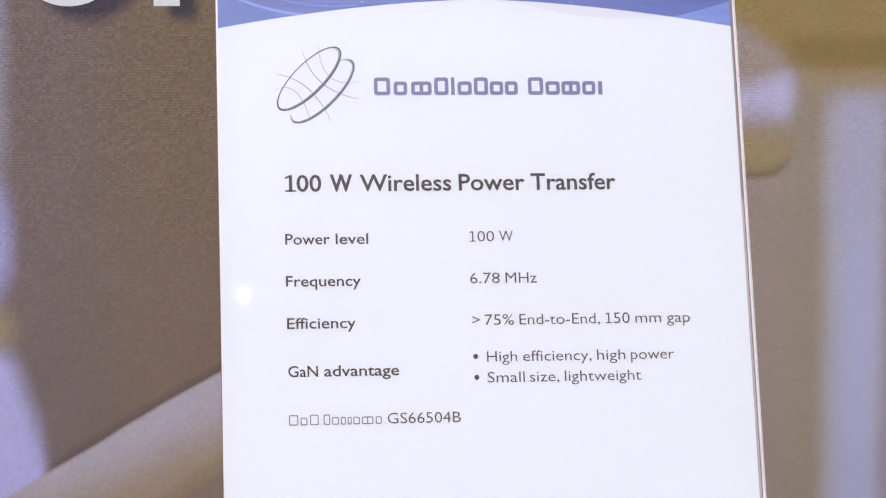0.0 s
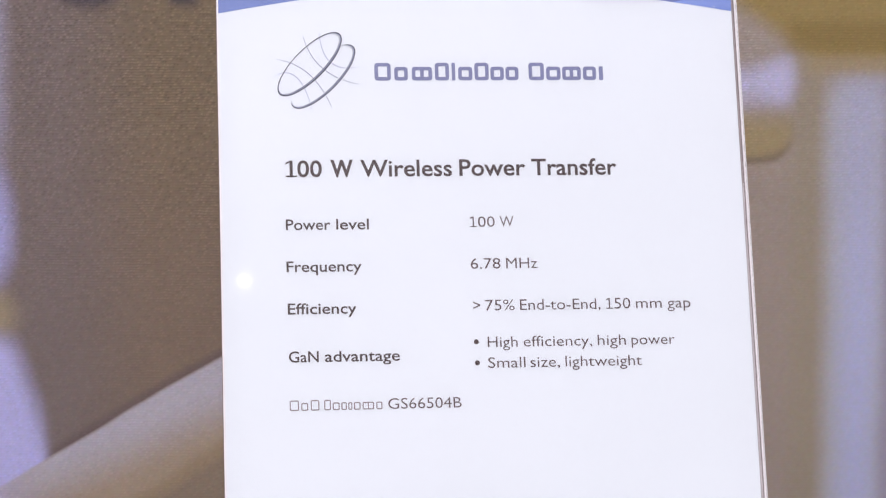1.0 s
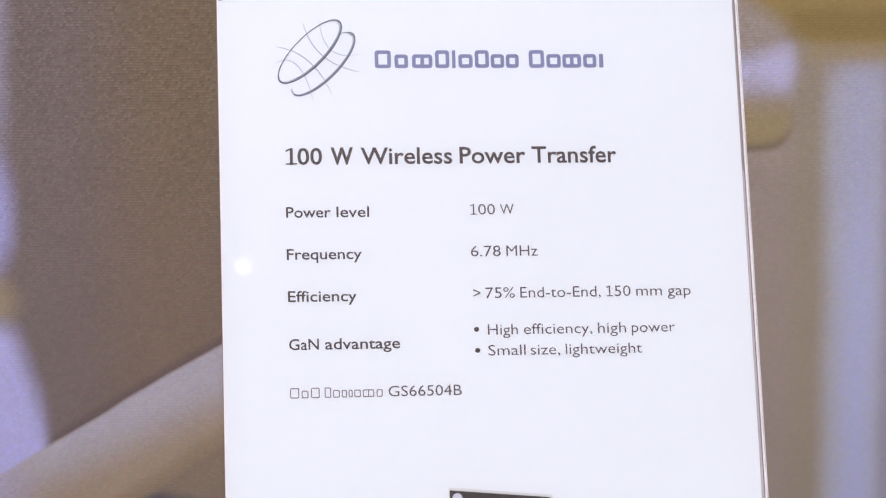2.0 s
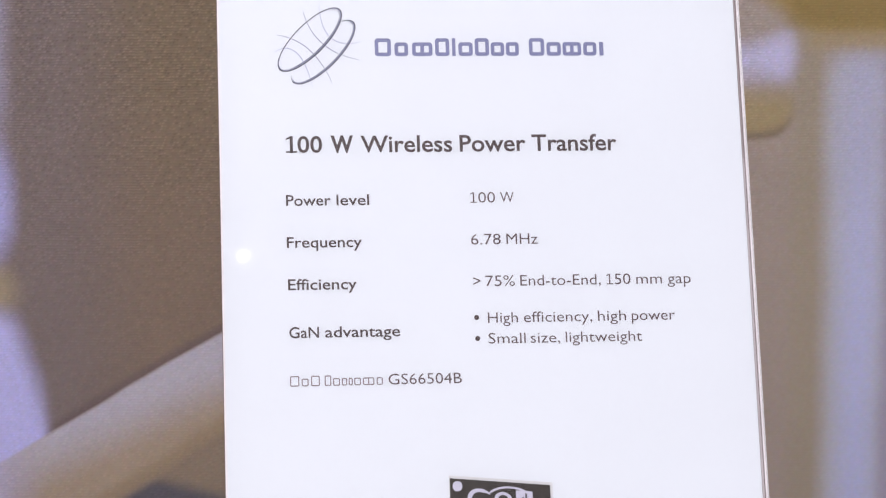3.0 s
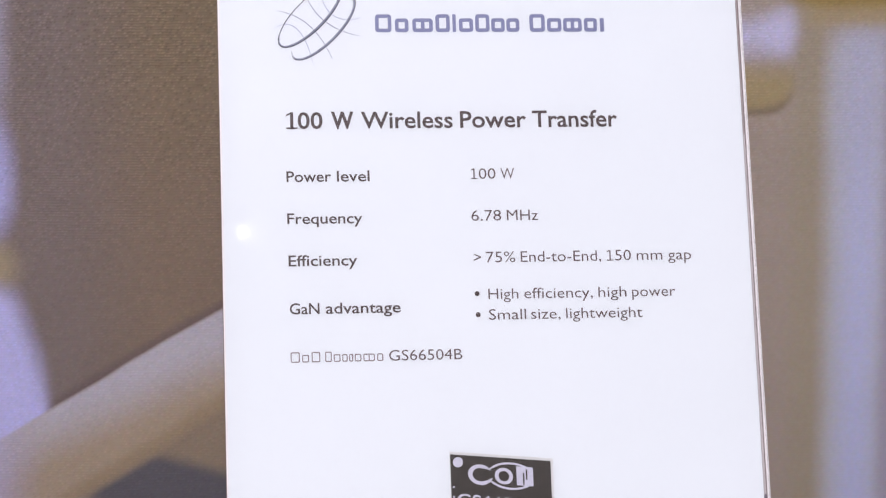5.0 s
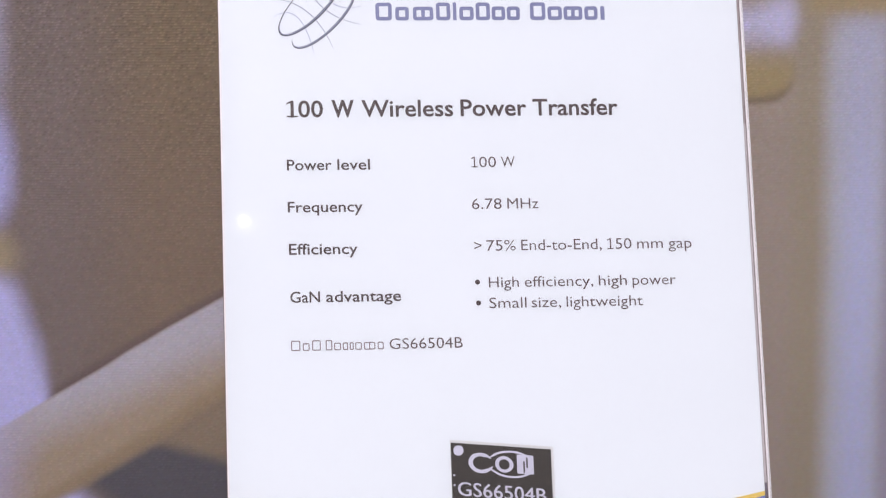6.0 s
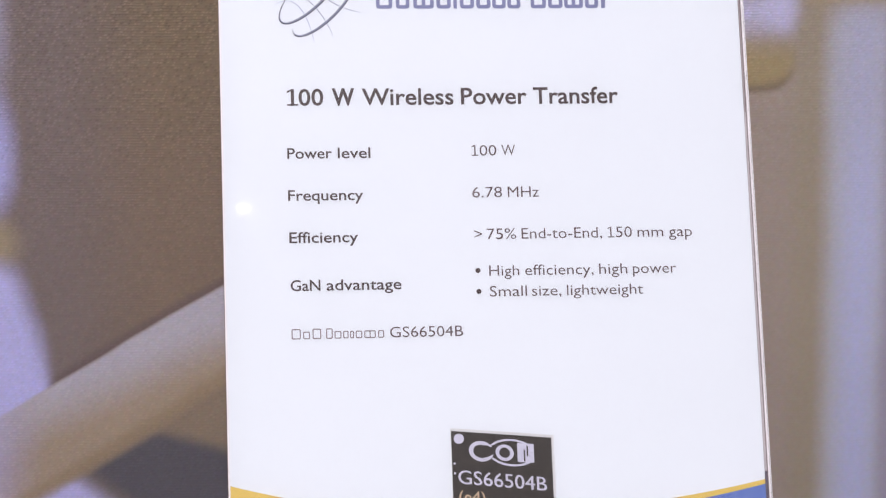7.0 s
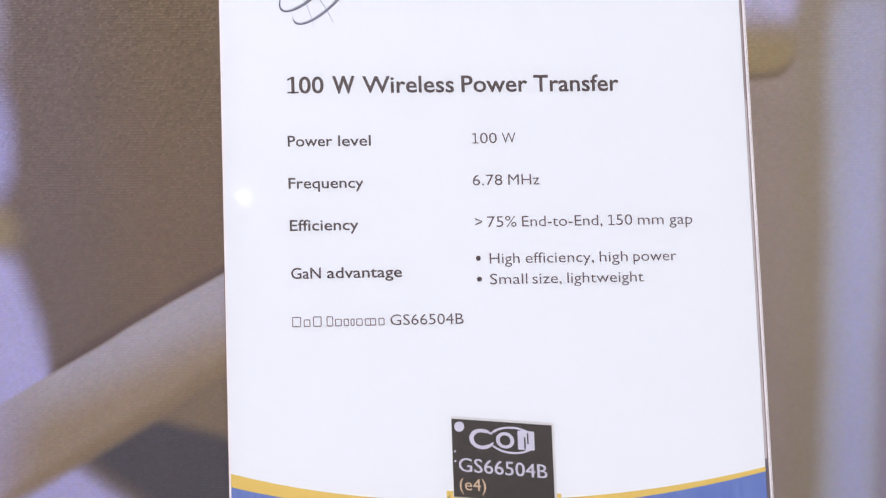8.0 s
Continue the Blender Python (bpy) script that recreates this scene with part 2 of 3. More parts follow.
FABRIC = printed_fabric("printed_knit_fabric")
LETTER_WHITE = plain("white_fabric_print", (0.8, 0.8, 0.82, 1), 0.85, 0.05, 200, 0.3)
PAPER = plain("white_paper", (0.806, 0.806, 0.845, 1), 0.55, 0.012, 9, 0.05)
INK = plain("dark_ink", srgb(68, 48, 48), 0.5, 0.15, 700)
INK_LIGHT = plain("thin_dark_ink", srgb(88, 66, 68), 0.5, 0.15, 700)
BRAND_INK = plain("lilac_grey_ink", srgb(120, 120, 158), 0.5, 0.08, 500)
LOGO_DARK = plain("slate_ink", srgb(54, 50, 68), 0.5, 0.15, 600)
LOGO_MID = plain("pale_slate_ink", srgb(142, 142, 166), 0.5, 0.12, 600)
LOGO_FAINT = plain("faint_lilac_ink", srgb(172, 172, 198), 0.5, 0.06, 600)
FOOTER_BLUE = streaked("footer_blue_print", srgb(94, 114, 180), srgb(140, 158, 208), (420, 60), 0.36)
NAME_INK = plain("pale_brown_ink", srgb(128, 108, 112), 0.5, 0.1, 500)
BLUE = plain("blue_print", srgb(100, 114, 186), 0.45, 0.10, 60)
BLUE_DEEP = streaked("deep_blue_print", srgb(91, 100, 164), srgb(122, 136, 202), (14, 300), 0.7)
BLUE_STREAK = plain("light_blue_streak_print", srgb(130, 152, 222), 0.45, 0.07, 60)
BLUE_LEFT = streaked("slate_blue_print", srgb(90, 106, 172), srgb(112, 132, 200), (40, 120), 0.6)
BLUE_PALE = streaked("pale_blue_print", srgb(118, 136, 204), srgb(146, 164, 224), (30, 200), 0.6)
GHOST = plain("pale_grey_print", srgb(224, 221, 230), 0.5, 0.02, 40)
GOLD = plain("gold_print", srgb(226, 190, 96), 0.5, 0.05, 60)
CHIP = plain("charcoal_print", srgb(56, 47, 42), 0.6, 0.4, 240)
PAD_SHADE = plain("dull_gold_print", srgb(158, 142, 98), 0.5, 0.1, 90)
CHIP_RIM = plain("pale_rim_print", srgb(212, 208, 208), 0.5, 0.06, 90)
CHIP_INK = plain("silver_print", srgb(206, 200, 216), 0.5, 0.08, 200)
CHIP_TAN = plain("tan_print", srgb(214, 184, 152), 0.5, 0.08, 200)
CLEAR = acrylic("clear_acrylic")
EDGE = plain("frosted_acrylic_edge", (0.82, 0.75, 0.76, 1), 0.35, 0.10, 60)
# these four colours paint the shade in the gaps at the acrylic edges
GAP_SHADE = plain("gap_shade", srgb(156, 140, 140), 0.5, 0.12, 60)
GAP_SHADE_PALE = plain("pale_gap_shade", srgb(184, 171, 172), 0.5, 0.12, 60)
EDGE_SHADE_LINE = plain("brown_edge_shade", srgb(112, 92, 90), 0.5, 0.12, 60)
GAP_SHADE_DARK = plain("dark_gap_shade", srgb(104, 93, 104), 0.5, 0.12, 60)
WALL = plain("hall_wall_paint", (0.55, 0.55, 0.56, 1), 0.8, 0.05, 3, 0.1)
CEIL = plain("hall_ceiling_paint", (0.6, 0.6, 0.6, 1), 0.9, 0.05, 3, 0.1)
FLOOR = plain("hall_carpet", (0.16, 0.16, 0.18, 1), 0.95, 0.2, 30, 0.4)
COUNTER = plain("counter_laminate", (0.6, 0.6, 0.6, 1), 0.4, 0.04, 12)
METAL = plain("white_lamp_metal", (0.75, 0.75, 0.75, 1), 0.4, 0.04, 20)
DIFFUSER = glow("panel_diffuser", (0.94, 0.965, 1.0), 3.0)
LAMP_LENS = glow("spotlight_lens", (1.0, 0.97, 0.93), 42.0)


# ------------------------------------------------------------ mesh helpers
def part(name, bm, mat, parent=None, label=""):
    me = bpy.data.meshes.new(name)
    bm.to_mesh(me)
    bm.free()
    me.materials.append(mat)
    ob = new(name, me)
    ob.parent = parent
    if label:
        tagged(ob, label)
    return ob


def box(x0, x1, y0, y1, z0, z1, bevel=0.0):
    bm = bmesh.new()
    bmesh.ops.create_cube(bm, size=1.0, matrix=Matrix.LocRotScale(
        ((x0 + x1) / 2, (y0 + y1) / 2, (z0 + z1) / 2), None, (x1 - x0, y1 - y0, z1 - z0)))
    if bevel:
        bmesh.ops.bevel(bm, geom=bm.edges[:], offset=bevel, segments=2, affect="EDGES")
    return bm


def mm(v):
    return v * 0.001


def strip(x0, x1, low, high, z, steps=48):
    """Flat print between two curves over x, all in mm."""
    bm = bmesh.new()
    last = None
    for i in range(steps + 1):
        x = x0 + (x1 - x0) * i / steps
        pair = [bm.verts.new((mm(x), mm(f(x)), mm(z))) for f in (low, high)]
        if last:
            bm.faces.new((last[0], pair[0], pair[1], last[1]))
        last = pair
    return bm


def ring(cx, cy, a, b, turn, w0, w1, z, start=0.0, end=360.0, steps=96, inner=0.0):
    """Flat elliptical stroke in mm; its width runs from w0 (upper left) to w1 (lower right)."""
    bm = bmesh.new()
    ct, st = math.cos(radians(turn)), math.sin(radians(turn))
    last = None
    for i in range(steps + 1):
        t = radians(start + (end - start) * i / steps)
        w = w0 + (w1 - w0) * (0.5 - 0.5 * math.sin(t))
        taper = 1.0 if end - start >= 360 else min(1.0, 0.25 + 6 * min(i, steps - i) / steps)
        pair = []
        for d in (inner, inner + w * taper):
            px, py = (a - d) * math.cos(t), (b - d * 0.8) * math.sin(t)
            pair.append(bm.verts.new((mm(cx + px * ct - py * st), mm(cy + px * st + py * ct), mm(z))))
        if last:
            bm.faces.new((last[0], pair[0], pair[1], last[1]))
        last = pair
    return bm


def stroke(p0, p1, p2, width, z, steps=24):
    """Thin tapered line through three points, in mm."""
    bm = bmesh.new()
    p0, p1, p2 = Vector(p0), Vector(p1), Vector(p2)
    c = 2 * p1 - 0.5 * (p0 + p2)
    last = None
    for i in range(steps + 1):
        t = i / steps
        p = (1 - t) ** 2 * p0 + 2 * t * (1 - t) * c + t * t * p2
        d = (2 * (1 - t) * (c - p0) + 2 * t * (p2 - c)).normalized()
        w = width * (0.45 + 0.55 * math.sin(math.pi * t)) / 2
        pair = [bm.verts.new((mm(p.x - s * d.y * w), mm(p.y + s * d.x * w), mm(z))) for s in (-1, 1)]
        if last:
            bm.faces.new((last[0], pair[0], pair[1], last[1]))
        last = pair
    return bm


def pill(x0, x1, y0, y1, radius, z, steps=5):
    """Flat rounded bar in mm."""
    bm = bmesh.new()
    r = min(radius, (x1 - x0) / 2, (y1 - y0) / 2)
    vs = []
    for cx, cy, a0 in ((x1 - r, y1 - r, 0), (x0 + r, y1 - r, 90), (x0 + r, y0 + r, 180), (x1 - r, y0 + r, 270)):
        for i in range(steps + 1):
            a = radians(a0 + 90 * i / steps)
            vs.append(bm.verts.new((mm(cx + r * math.cos(a)), mm(cy + r * math.sin(a)), mm(z))))
    bm.faces.new(vs)
    return bm


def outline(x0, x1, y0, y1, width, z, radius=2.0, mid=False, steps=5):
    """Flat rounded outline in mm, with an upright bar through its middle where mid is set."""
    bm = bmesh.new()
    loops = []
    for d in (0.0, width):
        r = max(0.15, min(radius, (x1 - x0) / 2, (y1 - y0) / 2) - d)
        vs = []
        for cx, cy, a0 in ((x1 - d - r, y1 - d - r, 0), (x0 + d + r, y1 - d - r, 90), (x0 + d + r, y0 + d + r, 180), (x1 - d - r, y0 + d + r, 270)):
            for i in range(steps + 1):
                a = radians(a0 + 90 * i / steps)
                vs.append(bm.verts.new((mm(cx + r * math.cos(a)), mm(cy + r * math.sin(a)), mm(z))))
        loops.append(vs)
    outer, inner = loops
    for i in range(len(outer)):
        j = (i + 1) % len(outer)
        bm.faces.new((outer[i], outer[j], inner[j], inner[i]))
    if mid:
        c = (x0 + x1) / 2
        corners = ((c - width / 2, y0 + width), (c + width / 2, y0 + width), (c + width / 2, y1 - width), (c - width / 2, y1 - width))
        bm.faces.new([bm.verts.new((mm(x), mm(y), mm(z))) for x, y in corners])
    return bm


def shear(bm, slope, px, py):
    """Lean a flat print: y drops by slope for each unit of x from (px, py), in mm."""
    for v in bm.verts:
        v.co.y += slope * (v.co.x - mm(px))
    return bm


def glyph_mesh(body, weight):
    cu = bpy.data.curves.new("type", "FONT")
    cu.body, cu.size, cu.offset, cu.resolution_u = body, 1.0, weight, 3
    ob = new("type", cu)
    me = bpy.data.meshes.new_from_object(ob.evaluated_get(bpy.context.evaluated_depsgraph_get()))
    bpy.data.objects.remove(ob)
    bpy.data.curves.remove(cu)
    return me


def lettering(words, base, cap, z, weight=0.0):
    """Printed words, each (text, left, right), on the line base with capitals cap high, in mm."""
    ref = glyph_mesh("H", 0.0)
    cap_unit = max(v.co.y for v in ref.vertices)
    bpy.data.meshes.remove(ref)
    bm = bmesh.new()
    for text, xa, xb, *extra in words:  # extra: heavier strokes for a squeezed word
        me = glyph_mesh(text, weight + sum(extra))
        lo, hi = min(v.co.x for v in me.vertices), max(v.co.x for v in me.vertices)
        for v in me.vertices:
            v.co = Vector((mm(xa + (v.co.x - lo) / (hi - lo) * (xb - xa)), mm(base + v.co.y / cap_unit * cap), mm(z)))
        bm.from_mesh(me)
        bpy.data.meshes.remove(me)
        if text == "1":  # foot and flag of the figure
            side, high = 0.24 * cap, 0.09 * cap
            quads = (((xa - side, base), (xb + side, base), (xb + side, base + high), (xa - side, base + high)),
                     ((xa - side, base + 0.78 * cap), (xa, base + 0.88 * cap), (xa, base + cap), (xa - side, base + 0.88 * cap)))
            for corners in quads:
                bm.faces.new([bm.verts.new((mm(x), mm(y), mm(z))) for x, y in corners])
    return bm


# ------------------------------------------------------------ the hall
def structure(name, bm, mat, label):
    return tagged(part(name, bm, mat), label, kind="structure")


structure("floor", box(-6, 6, -8, 1.6, -0.1, 0), FLOOR, "dark grey carpeted exhibition hall floor")
structure("ceiling", box(-6, 6, -8, 1.6, CEILING, CEILING + 0.1), CEIL, "plain pale hall ceiling")
structure("wall_north", box(-6, 6, 1.5, 1.6, 0, CEILING), WALL, "plain pale grey hall wall")
structure("wall_south", box(-6, 6, -8.1, -8.0, 0, CEILING), WALL, "plain pale grey hall wall")
structure("wall_west", box(-6.1, -6, -8, 1.6, 0, CEILING), WALL, "plain pale grey hall wall")
structure("wall_east", box(6, 6.1, -8, 1.6, 0, CEILING), WALL, "plain pale grey hall wall")

for px, py in PANELS:
    top = tagged(new("ceiling_light"), "white square ceiling light panel", "ceiling light", "ceiling light panels")
    top.location = (px, py, CEILING)
    part("frame", box(-0.25, 0.25, -0.25, 0.25, -0.05, 0, 0.004), METAL, top)
    part("diffuser", box(-0.22, 0.22, -0.22, 0.22, -0.06, -0.052), DIFFUSER, top, "glowing white diffuser")

# spotlight whose glint shows on the clear front of the holder
LAMP_AT = Vector((0.650, -3.505, 3.386))
spot = tagged(new("spotlight"), "small white ceiling spotlight, lit, aimed at the stand", "spotlight")
spot.matrix_world = look(LAMP_AT, (-0.078, 0.883, 1.144))
bm = bmesh.new()
bmesh.ops.create_cone(bm, cap_ends=True, segments=32, radius1=0.035, radius2=0.045, depth=0.12, matrix=pose(0, 0, 0.064))
bmesh.ops.bevel(bm, geom=[e for e in bm.edges if e.is_manifold and e.calc_face_angle() > 1], offset=0.004, segments=2, affect="EDGES")
part("housing", bm, METAL, spot)
bm = bmesh.new()
bmesh.ops.create_cone(bm, cap_ends=True, segments=32, radius1=0.006, radius2=0.006, depth=0.006)
part("lens", bm, LAMP_LENS, spot, "glowing spotlight lens")
bm = box(-0.008, 0.008, -0.008, 0.008, 0, CEILING - LAMP_AT.z, 0.001)
bm.transform(spot.matrix_world.to_3x3().inverted().to_4x4())
bm.transform(Matrix.Translation((0, 0, 0.07)))
part("stem", bm, METAL, spot)

# ------------------------------------------------------------ printed wall behind
WALL_Y = 1.05
stand = tagged(new("display_wall"), "stretched knit fabric display wall with a blurred brown and lilac print", "display wall")
stand.location = (0, WALL_Y, ART_Z)
part("fabric", box(-1.5, 1.5, 0, 0.004, -ART_Z + 0.03, 2.35 - ART_Z), FABRIC, stand, "brown and lilac printed knit fabric")
part("frame", box(-1.49, 1.49, 0.005, 0.035, -ART_Z, 2.34 - ART_Z, 0.003), METAL, stand, "pale metal frame")


def art(x, y):
    return (x - 784) * ART * 1000, (441 - y) * ART * 1000


def wall_print(bm, name):
    bm.transform(Matrix.Rotation(radians(90), 4, "X"))
    return part(name, bm, LETTER_WHITE, stand, "white printed letter shape")


x0, y0 = art(128, -88)
wall_print(ring(x0, y0, 27.0, 27.0, 0, 6.5, 6.5, 0.15), "printed_letter")
x0, y0 = art(277, 14)
x1, y1 = art(323, -120)
wall_print(pill(x0, x1, y0, y1, 0.3, 0.15), "printed_letter")

# ------------------------------------------------------------ counter
counter = tagged(new("counter"), "plain pale laminate exhibition counter under the sign", "counter")
part("worktop", box(-0.7, 0.7, 0.45, 0.93, 0.97, 1.0, 0.003), COUNTER, counter)
part("body", box(-0.66, 0.66, 0.5, 0.91, 0, 0.969, 0.002), COUNTER, counter)

# ------------------------------------------------------------ acrylic holder
SHEET = pose(0.01617, 0.89968, EYE - 0.08322, 90 - 16.62, 0, 7.14)
LEFT, RIGHT, TOP, BOTTOM = -104.3, 106.85, 141.0, -156.0
holder = tagged(new("sign_holder"), "clear acrylic slanted sign holder standing on the counter", "sign holder")
holder.matrix_world = SHEET


def slab(x0, x1, y0, y1, z0, z1, bevel=0.0):
    return box(mm(x0), mm(x1), mm(y0), mm(y1), mm(z0), mm(z1), mm(bevel))


def splayed(bm):
    """The holder's outer edge runs away from the sheet towards the foot."""
    for v in bm.verts:
        if v.co.x > mm(107.3):
            v.co.x += 0.0013 * (mm(60) - v.co.y)
    return bm


part("front_panel", splayed(slab(-104.3, 108.6, -160, 144, 0.8, 2.6)), CLEAR, holder, "clear glossy acrylic panel").visible_shadow = False
part("back_panel", splayed(slab(-104.3, 108.6, -160, 144, -2.6, -0.6)), CLEAR, holder, "clear acrylic panel").visible_shadow = False
part("side_edge", slab(-104.95, -104.2, -160, 144, -0.2, 0.2), EDGE, holder, "pale pinkish polished acrylic edge")
part("side_edge", splayed(slab(107.88, 108.6, -160, 144, -0.5, 0.7, 0.1)), EDGE, holder, "pale pinkish polished acrylic edge")
# shade of the narrow gaps beside the sheet, put in as coloured strips
part("shade_strip", slab(-105.2, -104.97, -160, 144, -0.2, 0.1), EDGE_SHADE_LINE, holder, "thin brown strip, painted shade line along the acrylic edge")
part("shade_strip", splayed(slab(106.92, 107.6, 20.0, 144, -0.5, 0.2)), GAP_SHADE, holder, "greyish strip, painted shade of the gap beside the sheet")
part("shade_strip", splayed(slab(106.92, 107.6, -125.6, 19.9, -0.5, 0.2)), GAP_SHADE_PALE, holder, "pale grey strip, painted lighter shade of the gap beside the sheet")
part("shade_strip", splayed(slab(107.62, 107.86, -160, 144, -0.5, 0.3)), EDGE_SHADE_LINE, holder, "thin brown strip, painted shade line along the acrylic edge")
part("shade_strip", splayed(slab(106.92, 107.6, -160, -125.8, -0.5, 0.2)), GAP_SHADE_DARK, holder, "dark strip, painted shade of the gap beside the sheet")
bm = box(-0.09, 0.125, 0.853, 0.925, 1.0, 1.003, 0.0006)
bm.transform(SHEET.inverted())
part("foot", bm, CLEAR, holder, "clear acrylic foot plate")

# ------------------------------------------------------------ information sheet
sheet = tagged(new("information_sheet"), "white printed information sheet with blue header and lilac-grey title", "sign")
sheet.matrix_world = SHEET
part("paper", slab(LEFT, RIGHT, BOTTOM, TOP, -0.25, 0.0), PAPER, sheet, "smooth white paper")


def arch(x):
    if x < 3:
        return 103.9 - 12.1 * ((3 - x) / 106.7) ** 1.7
    return 103.9 - 11.0 * ((x - 3) / 103.4) ** 1.6


def ghost_low(x):
    return 96.1 + (5.9 * ((61 - x) / 41) ** 2 if x < 61 else 1.2 * ((x - 61) / 19) ** 2)


def gold_top(x):
    return -139 + (13.3 * ((8 - x) / 112) ** 2.38 if x < 8 else 10.1 * ((x - 8) / 99) ** 2.05)


def gold_low(x):
    return gold_top(x) - 1.8 - (107 - x) * 0.0159


header = part("header_band", strip(LEFT, RIGHT, arch, lambda x: TOP, 0.05), BLUE_DEEP, sheet, "deep blue printed header with pale swooshes")


def left_streak(x):
    return 97.4 + 6.9 * (max(0.0, -70 - x) / 27) ** 1.6


def mid_streak(x):
    return 100.9 + 3.2 * ((x + 58) / 22.3) ** 2


def right_streak(x):
    return 96.3 + 6.6 * ((x - 81.5) / 25) ** 1.15


part("swoosh", strip(LEFT, -70, arch, lambda x: max(arch(x), left_streak(x)), 0.1), BLUE_LEFT, header, "slate blue printed corner")
part("swoosh", strip(LEFT, -69.5, lambda x: max(arch(x), left_streak(x) - 0.5), lambda x: left_streak(x) + 0.7, 0.11), BLUE_PALE, header)
part("swoosh", strip(LEFT, -71, lambda x: max(arch(x), left_streak(x) - 0.1), lambda x: left_streak(x) + 0.3, 0.12), BLUE_STREAK, header)
part("swoosh", strip(-84, -42, lambda x: max(arch(x), mid_streak(x) - 0.5), lambda x: max(arch(x), mid_streak(x) + 0.7), 0.1), BLUE, header)
part("swoosh", strip(-82, -48, lambda x: max(arch(x), mid_streak(x) - 0.1), lambda x: max(arch(x), mid_streak(x) + 0.3), 0.11), BLUE_PALE, header)
part("swoosh", strip(81.5, RIGHT, arch, lambda x: max(arch(x), right_streak(x)), 0.1), BLUE_PALE, header, "pale blue printed corner")
part("swoosh", strip(52, RIGHT, lambda x: 100.5 + 2.2 * ((x - 60) / 46) ** 2, lambda x: 100.5 + 2.2 * ((x - 60) / 46) ** 2 + 0.025 * (x - 52), 0.1), BLUE, header)
part("swoosh", strip(83, RIGHT, lambda x: right_streak(x) - 0.1, lambda x: right_streak(x) + 0.25, 0.12), BLUE_STREAK, header)
part("ghost_band", strip(18, 80.5, lambda x: min(ghost_low(x), arch(x)), arch, 0.06), GHOST, sheet, "pale grey printed wave")
part("footer_band", strip(LEFT, RIGHT, lambda x: BOTTOM, gold_low, 0.05), FOOTER_BLUE, sheet, "blue printed footer")
part("footer_line", strip(LEFT, RIGHT, gold_low, gold_top, 0.06), GOLD, sheet, "gold printed wave line")

part("speck", pill(47.7, 48.1, 36.7, 37.2, 0.2, 0.1), LOGO_FAINT, sheet, "tiny grey speck on the paper")
for sx, sy, sr in ((-45.5, 102.6, 0.25), (99.6, 94.6, 0.3), (-3.0, 104.6, 0.2), (40.2, 102.9, 0.2), (-60.4, 101.2, 0.2), (70.0, 100.6, 0.22)):
    part("speck", pill(sx - sr, sx + sr, sy - sr, sy + sr * 1.3, sr, 0.15), GHOST, sheet, "tiny pale dust speck")

# emblem of two tilted rings and field lines
emblem = part("emblem", ring(-68.0, 70.6, 17.7, 6.3, 45.5, 0.34, 0.6, 0.12), LOGO_DARK, sheet, "two tilted slate rings with faint curved lines")
part("ring", ring(-68.0, 70.6, 17.7, 6.3, 45.5, 0.05, 0.75, 0.11, inner=0.45), LOGO_MID, emblem)
part("ring", ring(-62.7, 65.4, 17.7, 6.3, 45.5, 0.3, 0.5, 0.12, -205, 40), LOGO_DARK, emblem)
part("ring", ring(-62.7, 65.4, 17.7, 6.3, 45.5, 0.1, 0.8, 0.11, -200, 36, inner=0.42), LOGO_MID, emblem)
part("ring", ring(-68.0, 70.6, 17.7, 6.3, 45.5, 0.02, 0.3, 0.13, -165, 25, inner=1.12), LOGO_DARK, emblem)
part("ring", ring(-62.7, 65.4, 17.7, 6.3, 45.5, 0.02, 0.26, 0.13, -165, 20, inner=1.05), LOGO_DARK, emblem)
for ink, p in ((LOGO_MID, ((-81.6, 72.5), (-68.8, 66.7), (-59.6, 52.6))), (LOGO_FAINT, ((-82.7, 65.3), (-73.4, 65.0), (-67.2, 50.1))),
               (LOGO_MID, ((-70.5, 82.4), (-63.1, 69.0), (-48.4, 62.1))), (LOGO_FAINT, ((-64.0, 84.5), (-59.6, 71.3), (-47.8, 69.6)))):
    part("field_line", stroke(*p, 0.36, 0.1), ink, emblem)

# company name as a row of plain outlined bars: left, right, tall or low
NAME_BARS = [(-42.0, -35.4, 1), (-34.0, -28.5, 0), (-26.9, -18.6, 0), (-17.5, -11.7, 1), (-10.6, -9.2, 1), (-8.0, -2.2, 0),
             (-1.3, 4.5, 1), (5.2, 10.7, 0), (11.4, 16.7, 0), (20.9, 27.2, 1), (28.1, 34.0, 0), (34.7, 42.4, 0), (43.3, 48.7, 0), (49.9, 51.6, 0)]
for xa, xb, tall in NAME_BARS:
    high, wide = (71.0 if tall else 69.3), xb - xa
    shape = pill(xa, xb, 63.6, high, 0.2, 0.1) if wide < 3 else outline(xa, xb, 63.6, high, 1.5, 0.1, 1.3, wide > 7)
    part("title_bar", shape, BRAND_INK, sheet)

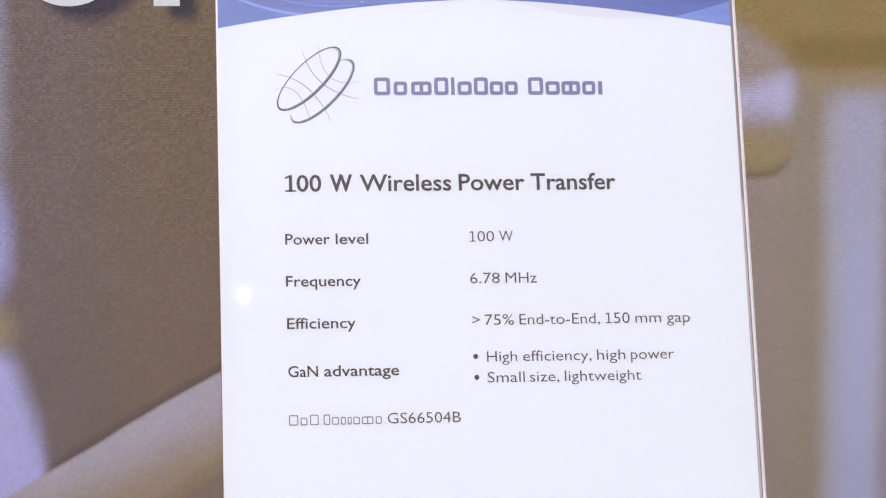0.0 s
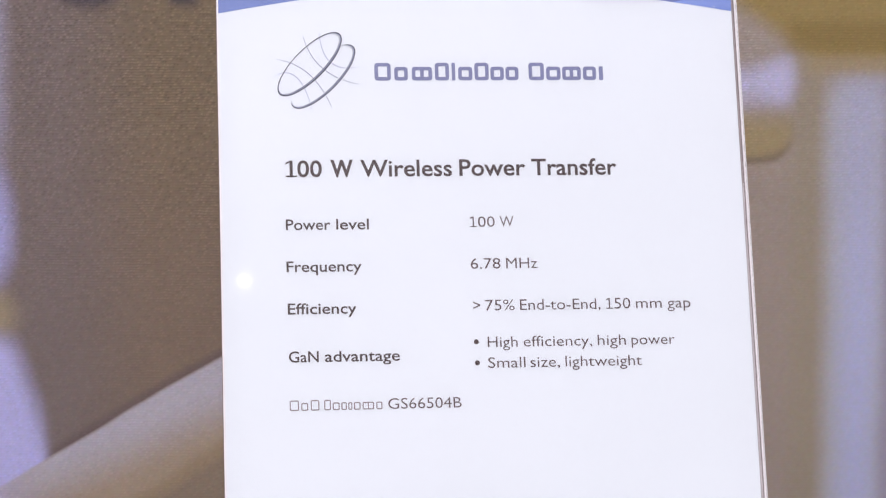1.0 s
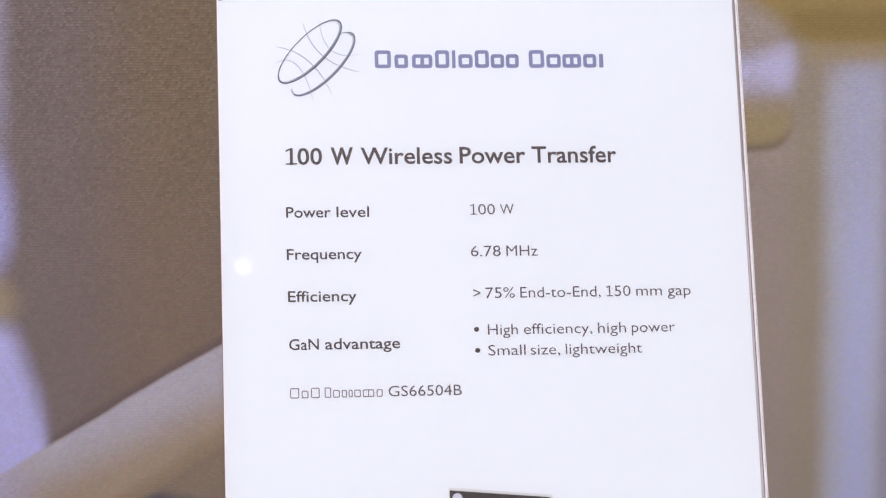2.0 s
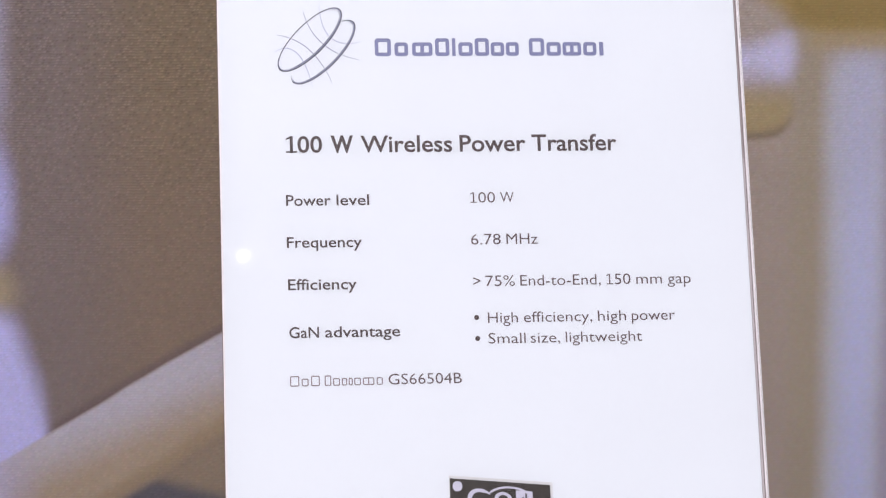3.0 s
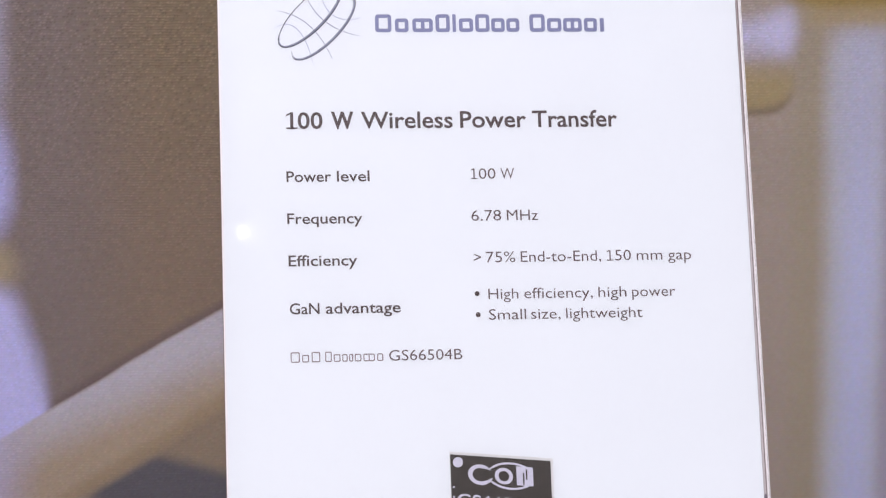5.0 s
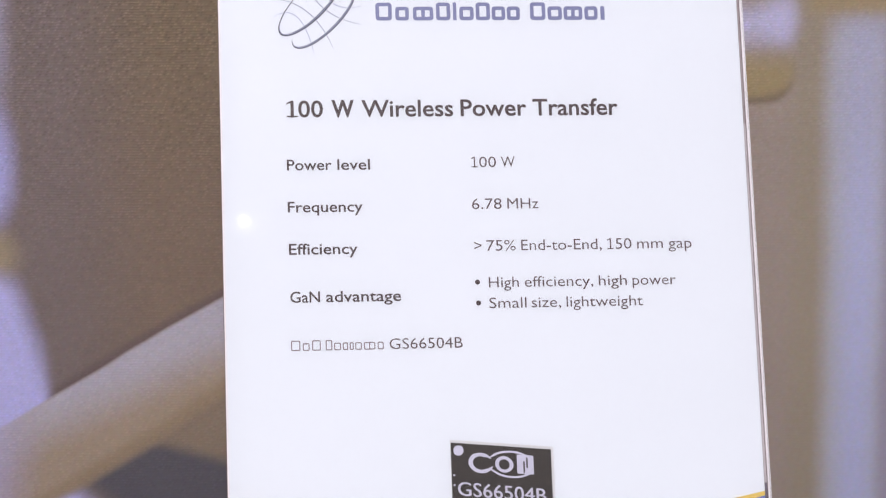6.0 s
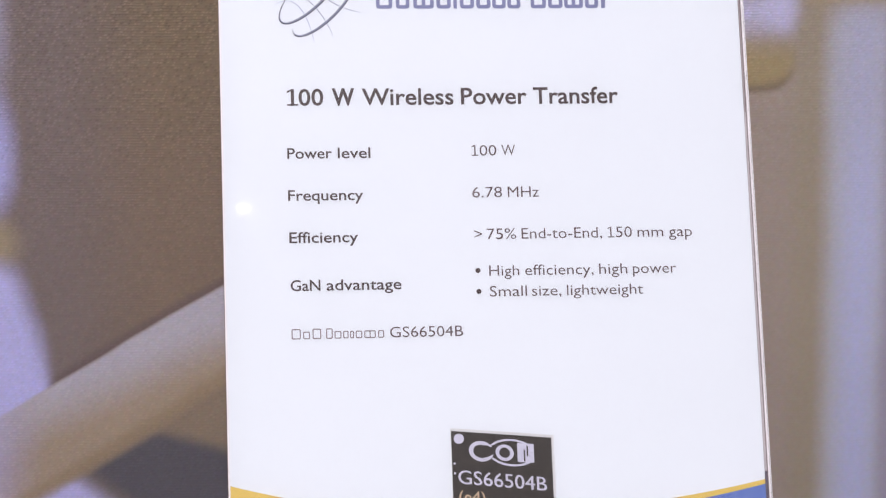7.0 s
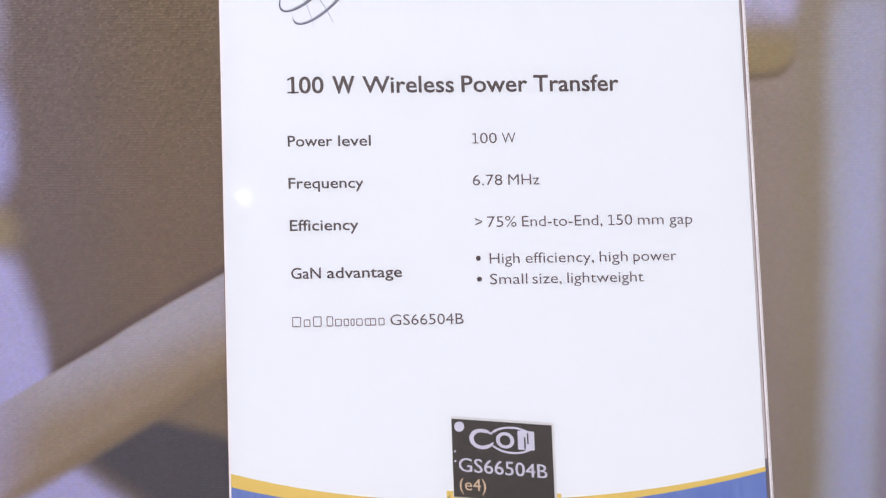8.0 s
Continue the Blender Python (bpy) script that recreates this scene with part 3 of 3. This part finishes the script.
# table of figures: words with left and right, line, capitals, ink, weight
LINES = [
    ([("1", -77.1, -75.85), ("00", -74.1, -64.2), ("W", -60.8, -51.8, 0.016), ("Wireless", -48.8, -12.0), ("Power", -9.0, 17.8), ("Transfer", 20.3, 55.1)], 23.9, 6.6, INK, 0.014),
    ([("Power", -79.1, -61.4), ("level", -59.1, -46.1)], 2.4, 4.25, INK, 0.009),
    ([("1", -4.45, -3.9), ("00", -2.3, 4.5), ("W", 6.5, 12.1)], 2.8, 4.3, INK_LIGHT, -0.004),
    ([("Frequency", -79.2, -49.5)], -14.5, 4.2, INK, 0.009),
    ([("6.78", -5.9, 6.1), ("MHz", 8.4, 21.0)], -14.2, 4.3, INK_LIGHT, -0.004),
    ([("Efficiency", -79.1, -52.0)], -31.4, 4.25, INK, 0.009),
    ([(">", -5.6, -2.7), ("75%", -0.7, 11.1), ("End-to-End,", 13.3, 45.8), ("1", 49.2, 49.75), ("50", 51.5, 58.0), ("mm", 60.3, 70.8), ("gap", 73.1, 82.6)], -31.1, 4.3, INK_LIGHT, -0.004),
    ([("GaN", -79.1, -67.4), ("advantage", -65.0, -35.4)], -50.45, 4.25, INK, 0.009),
    ([("High", -0.3, 11.7), ("efficiency,", 14.1, 41.7), ("high", 44.0, 55.4), ("power", 57.7, 75.3)], -45.8, 4.2, INK_LIGHT, -0.004),
    ([("Small", -0.4, 14.5), ("size,", 16.5, 28.3), ("lightweight", 30.6, 61.5)], -54.1, 4.2, INK_LIGHT, -0.004),
    ([("GS66504B", -40.6, -11.6)], -69.55, 4.2, INK_LIGHT, -0.004),
]
for words, base, cap, ink, weight in LINES:
    part("printed_words", lettering(words, base + 0.2, cap, 0.1, weight), ink, sheet)
for bx, by in ((-4.8, -43.35), (-4.7, -51.75)):
    part("bullet", pill(bx - 1.0, bx + 1.0, by - 1.0, by + 1.0, 1.0, 0.1), INK, sheet)
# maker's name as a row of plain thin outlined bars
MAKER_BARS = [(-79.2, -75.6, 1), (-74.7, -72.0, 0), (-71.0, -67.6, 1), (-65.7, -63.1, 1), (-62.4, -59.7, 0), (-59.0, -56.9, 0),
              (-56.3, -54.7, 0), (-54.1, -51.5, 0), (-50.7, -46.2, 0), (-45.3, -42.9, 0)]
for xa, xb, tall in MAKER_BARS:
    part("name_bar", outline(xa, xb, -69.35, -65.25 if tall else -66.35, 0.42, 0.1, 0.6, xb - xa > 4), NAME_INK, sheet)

# picture of a chip
SLOPE = -0.0934
part("gold_pad", shear(pill(-20.8, 24.4, -147, -134.8, 0.3, 0.09), SLOPE * 0.6, -17.9, 0), GOLD, sheet, "gold printed contact pad")
part("pad_shade", shear(pill(-20.7, -19.4, -147, -136.2, 0.3, 0.1), 0.9, -19.4, 0), PAD_SHADE, sheet, "dull shaded corner of the pad")
chip = part("chip_picture", shear(pill(-17.9, 21.7, -137.0, -106.6, 0.2, 0.13), SLOPE, -17.9, 0), CHIP, sheet, "charcoal printed picture of a square chip")
part("rim", shear(pill(-18.2, 22.7, -137.2, -105.5, 0.3, 0.11), SLOPE, -17.9, 0), CHIP_RIM, chip)
for sx, sy in ((-16.9, -119.4), (-16.9, -123.2)):
    part("speck", pill(sx - 0.45, sx + 0.45, sy - 0.4, sy + 0.4, 0.4, 0.16), CHIP_INK, chip)
part("dot", pill(-16.9, -12.9, -111.8, -107.8, 2.0, 0.16), CHIP_INK, chip)
part("logo_bar", shear(ring(-6.2, -114.9, 4.9, 4.0, 0, 1.75, 1.75, 0.16, 30, 345), SLOPE, -6.2, 0), CHIP_INK, chip)
part("logo_bar", shear(ring(3.0, -115.7, 3.6, 3.2, 0, 1.5, 1.5, 0.16), SLOPE, 3.0, 0), CHIP_INK, chip)
part("logo_block", shear(pill(8.0, 14.6, -119.4, -112.0, 0.3, 0.162), SLOPE, 8.0, 0), CHIP_INK, chip)
for xa, xb, lo, hi in ((10.5, 11.1, -119.0, -114.4), (11.7, 12.3, -117.0, -112.4)):
    part("logo_slit", shear(pill(xa, xb, lo, hi, 0.25, 0.168), SLOPE, 8.0, 0), CHIP, chip)
part("logo_arc", shear(ring(5.8, -115.7, 9.4, 5.3, 0, 1.0, 1.0, 0.17, 25, 160), SLOPE, 5.6, 0), CHIP_INK, chip)
part("logo_arc", shear(ring(5.8, -115.8, 9.4, 5.3, 0, 1.0, 1.0, 0.17, 200, 330), SLOPE, 5.6, 0), CHIP_INK, chip)
for shift, lift in ((-0.07, 0.156), (0.07, 0.164)):
    part("printed_words", shear(lettering([("GS66504B", -15.6 + shift, 19.2 + shift)], -127.2, 5.3, lift), -0.111, -15.6, 0), CHIP_INK, chip)
part("printed_words", shear(lettering([("(e4)", -15.6, -5.2)], -134.4, 4.6, 0.16, 0.0), SLOPE, -15.6, 0), CHIP_TAN, chip)
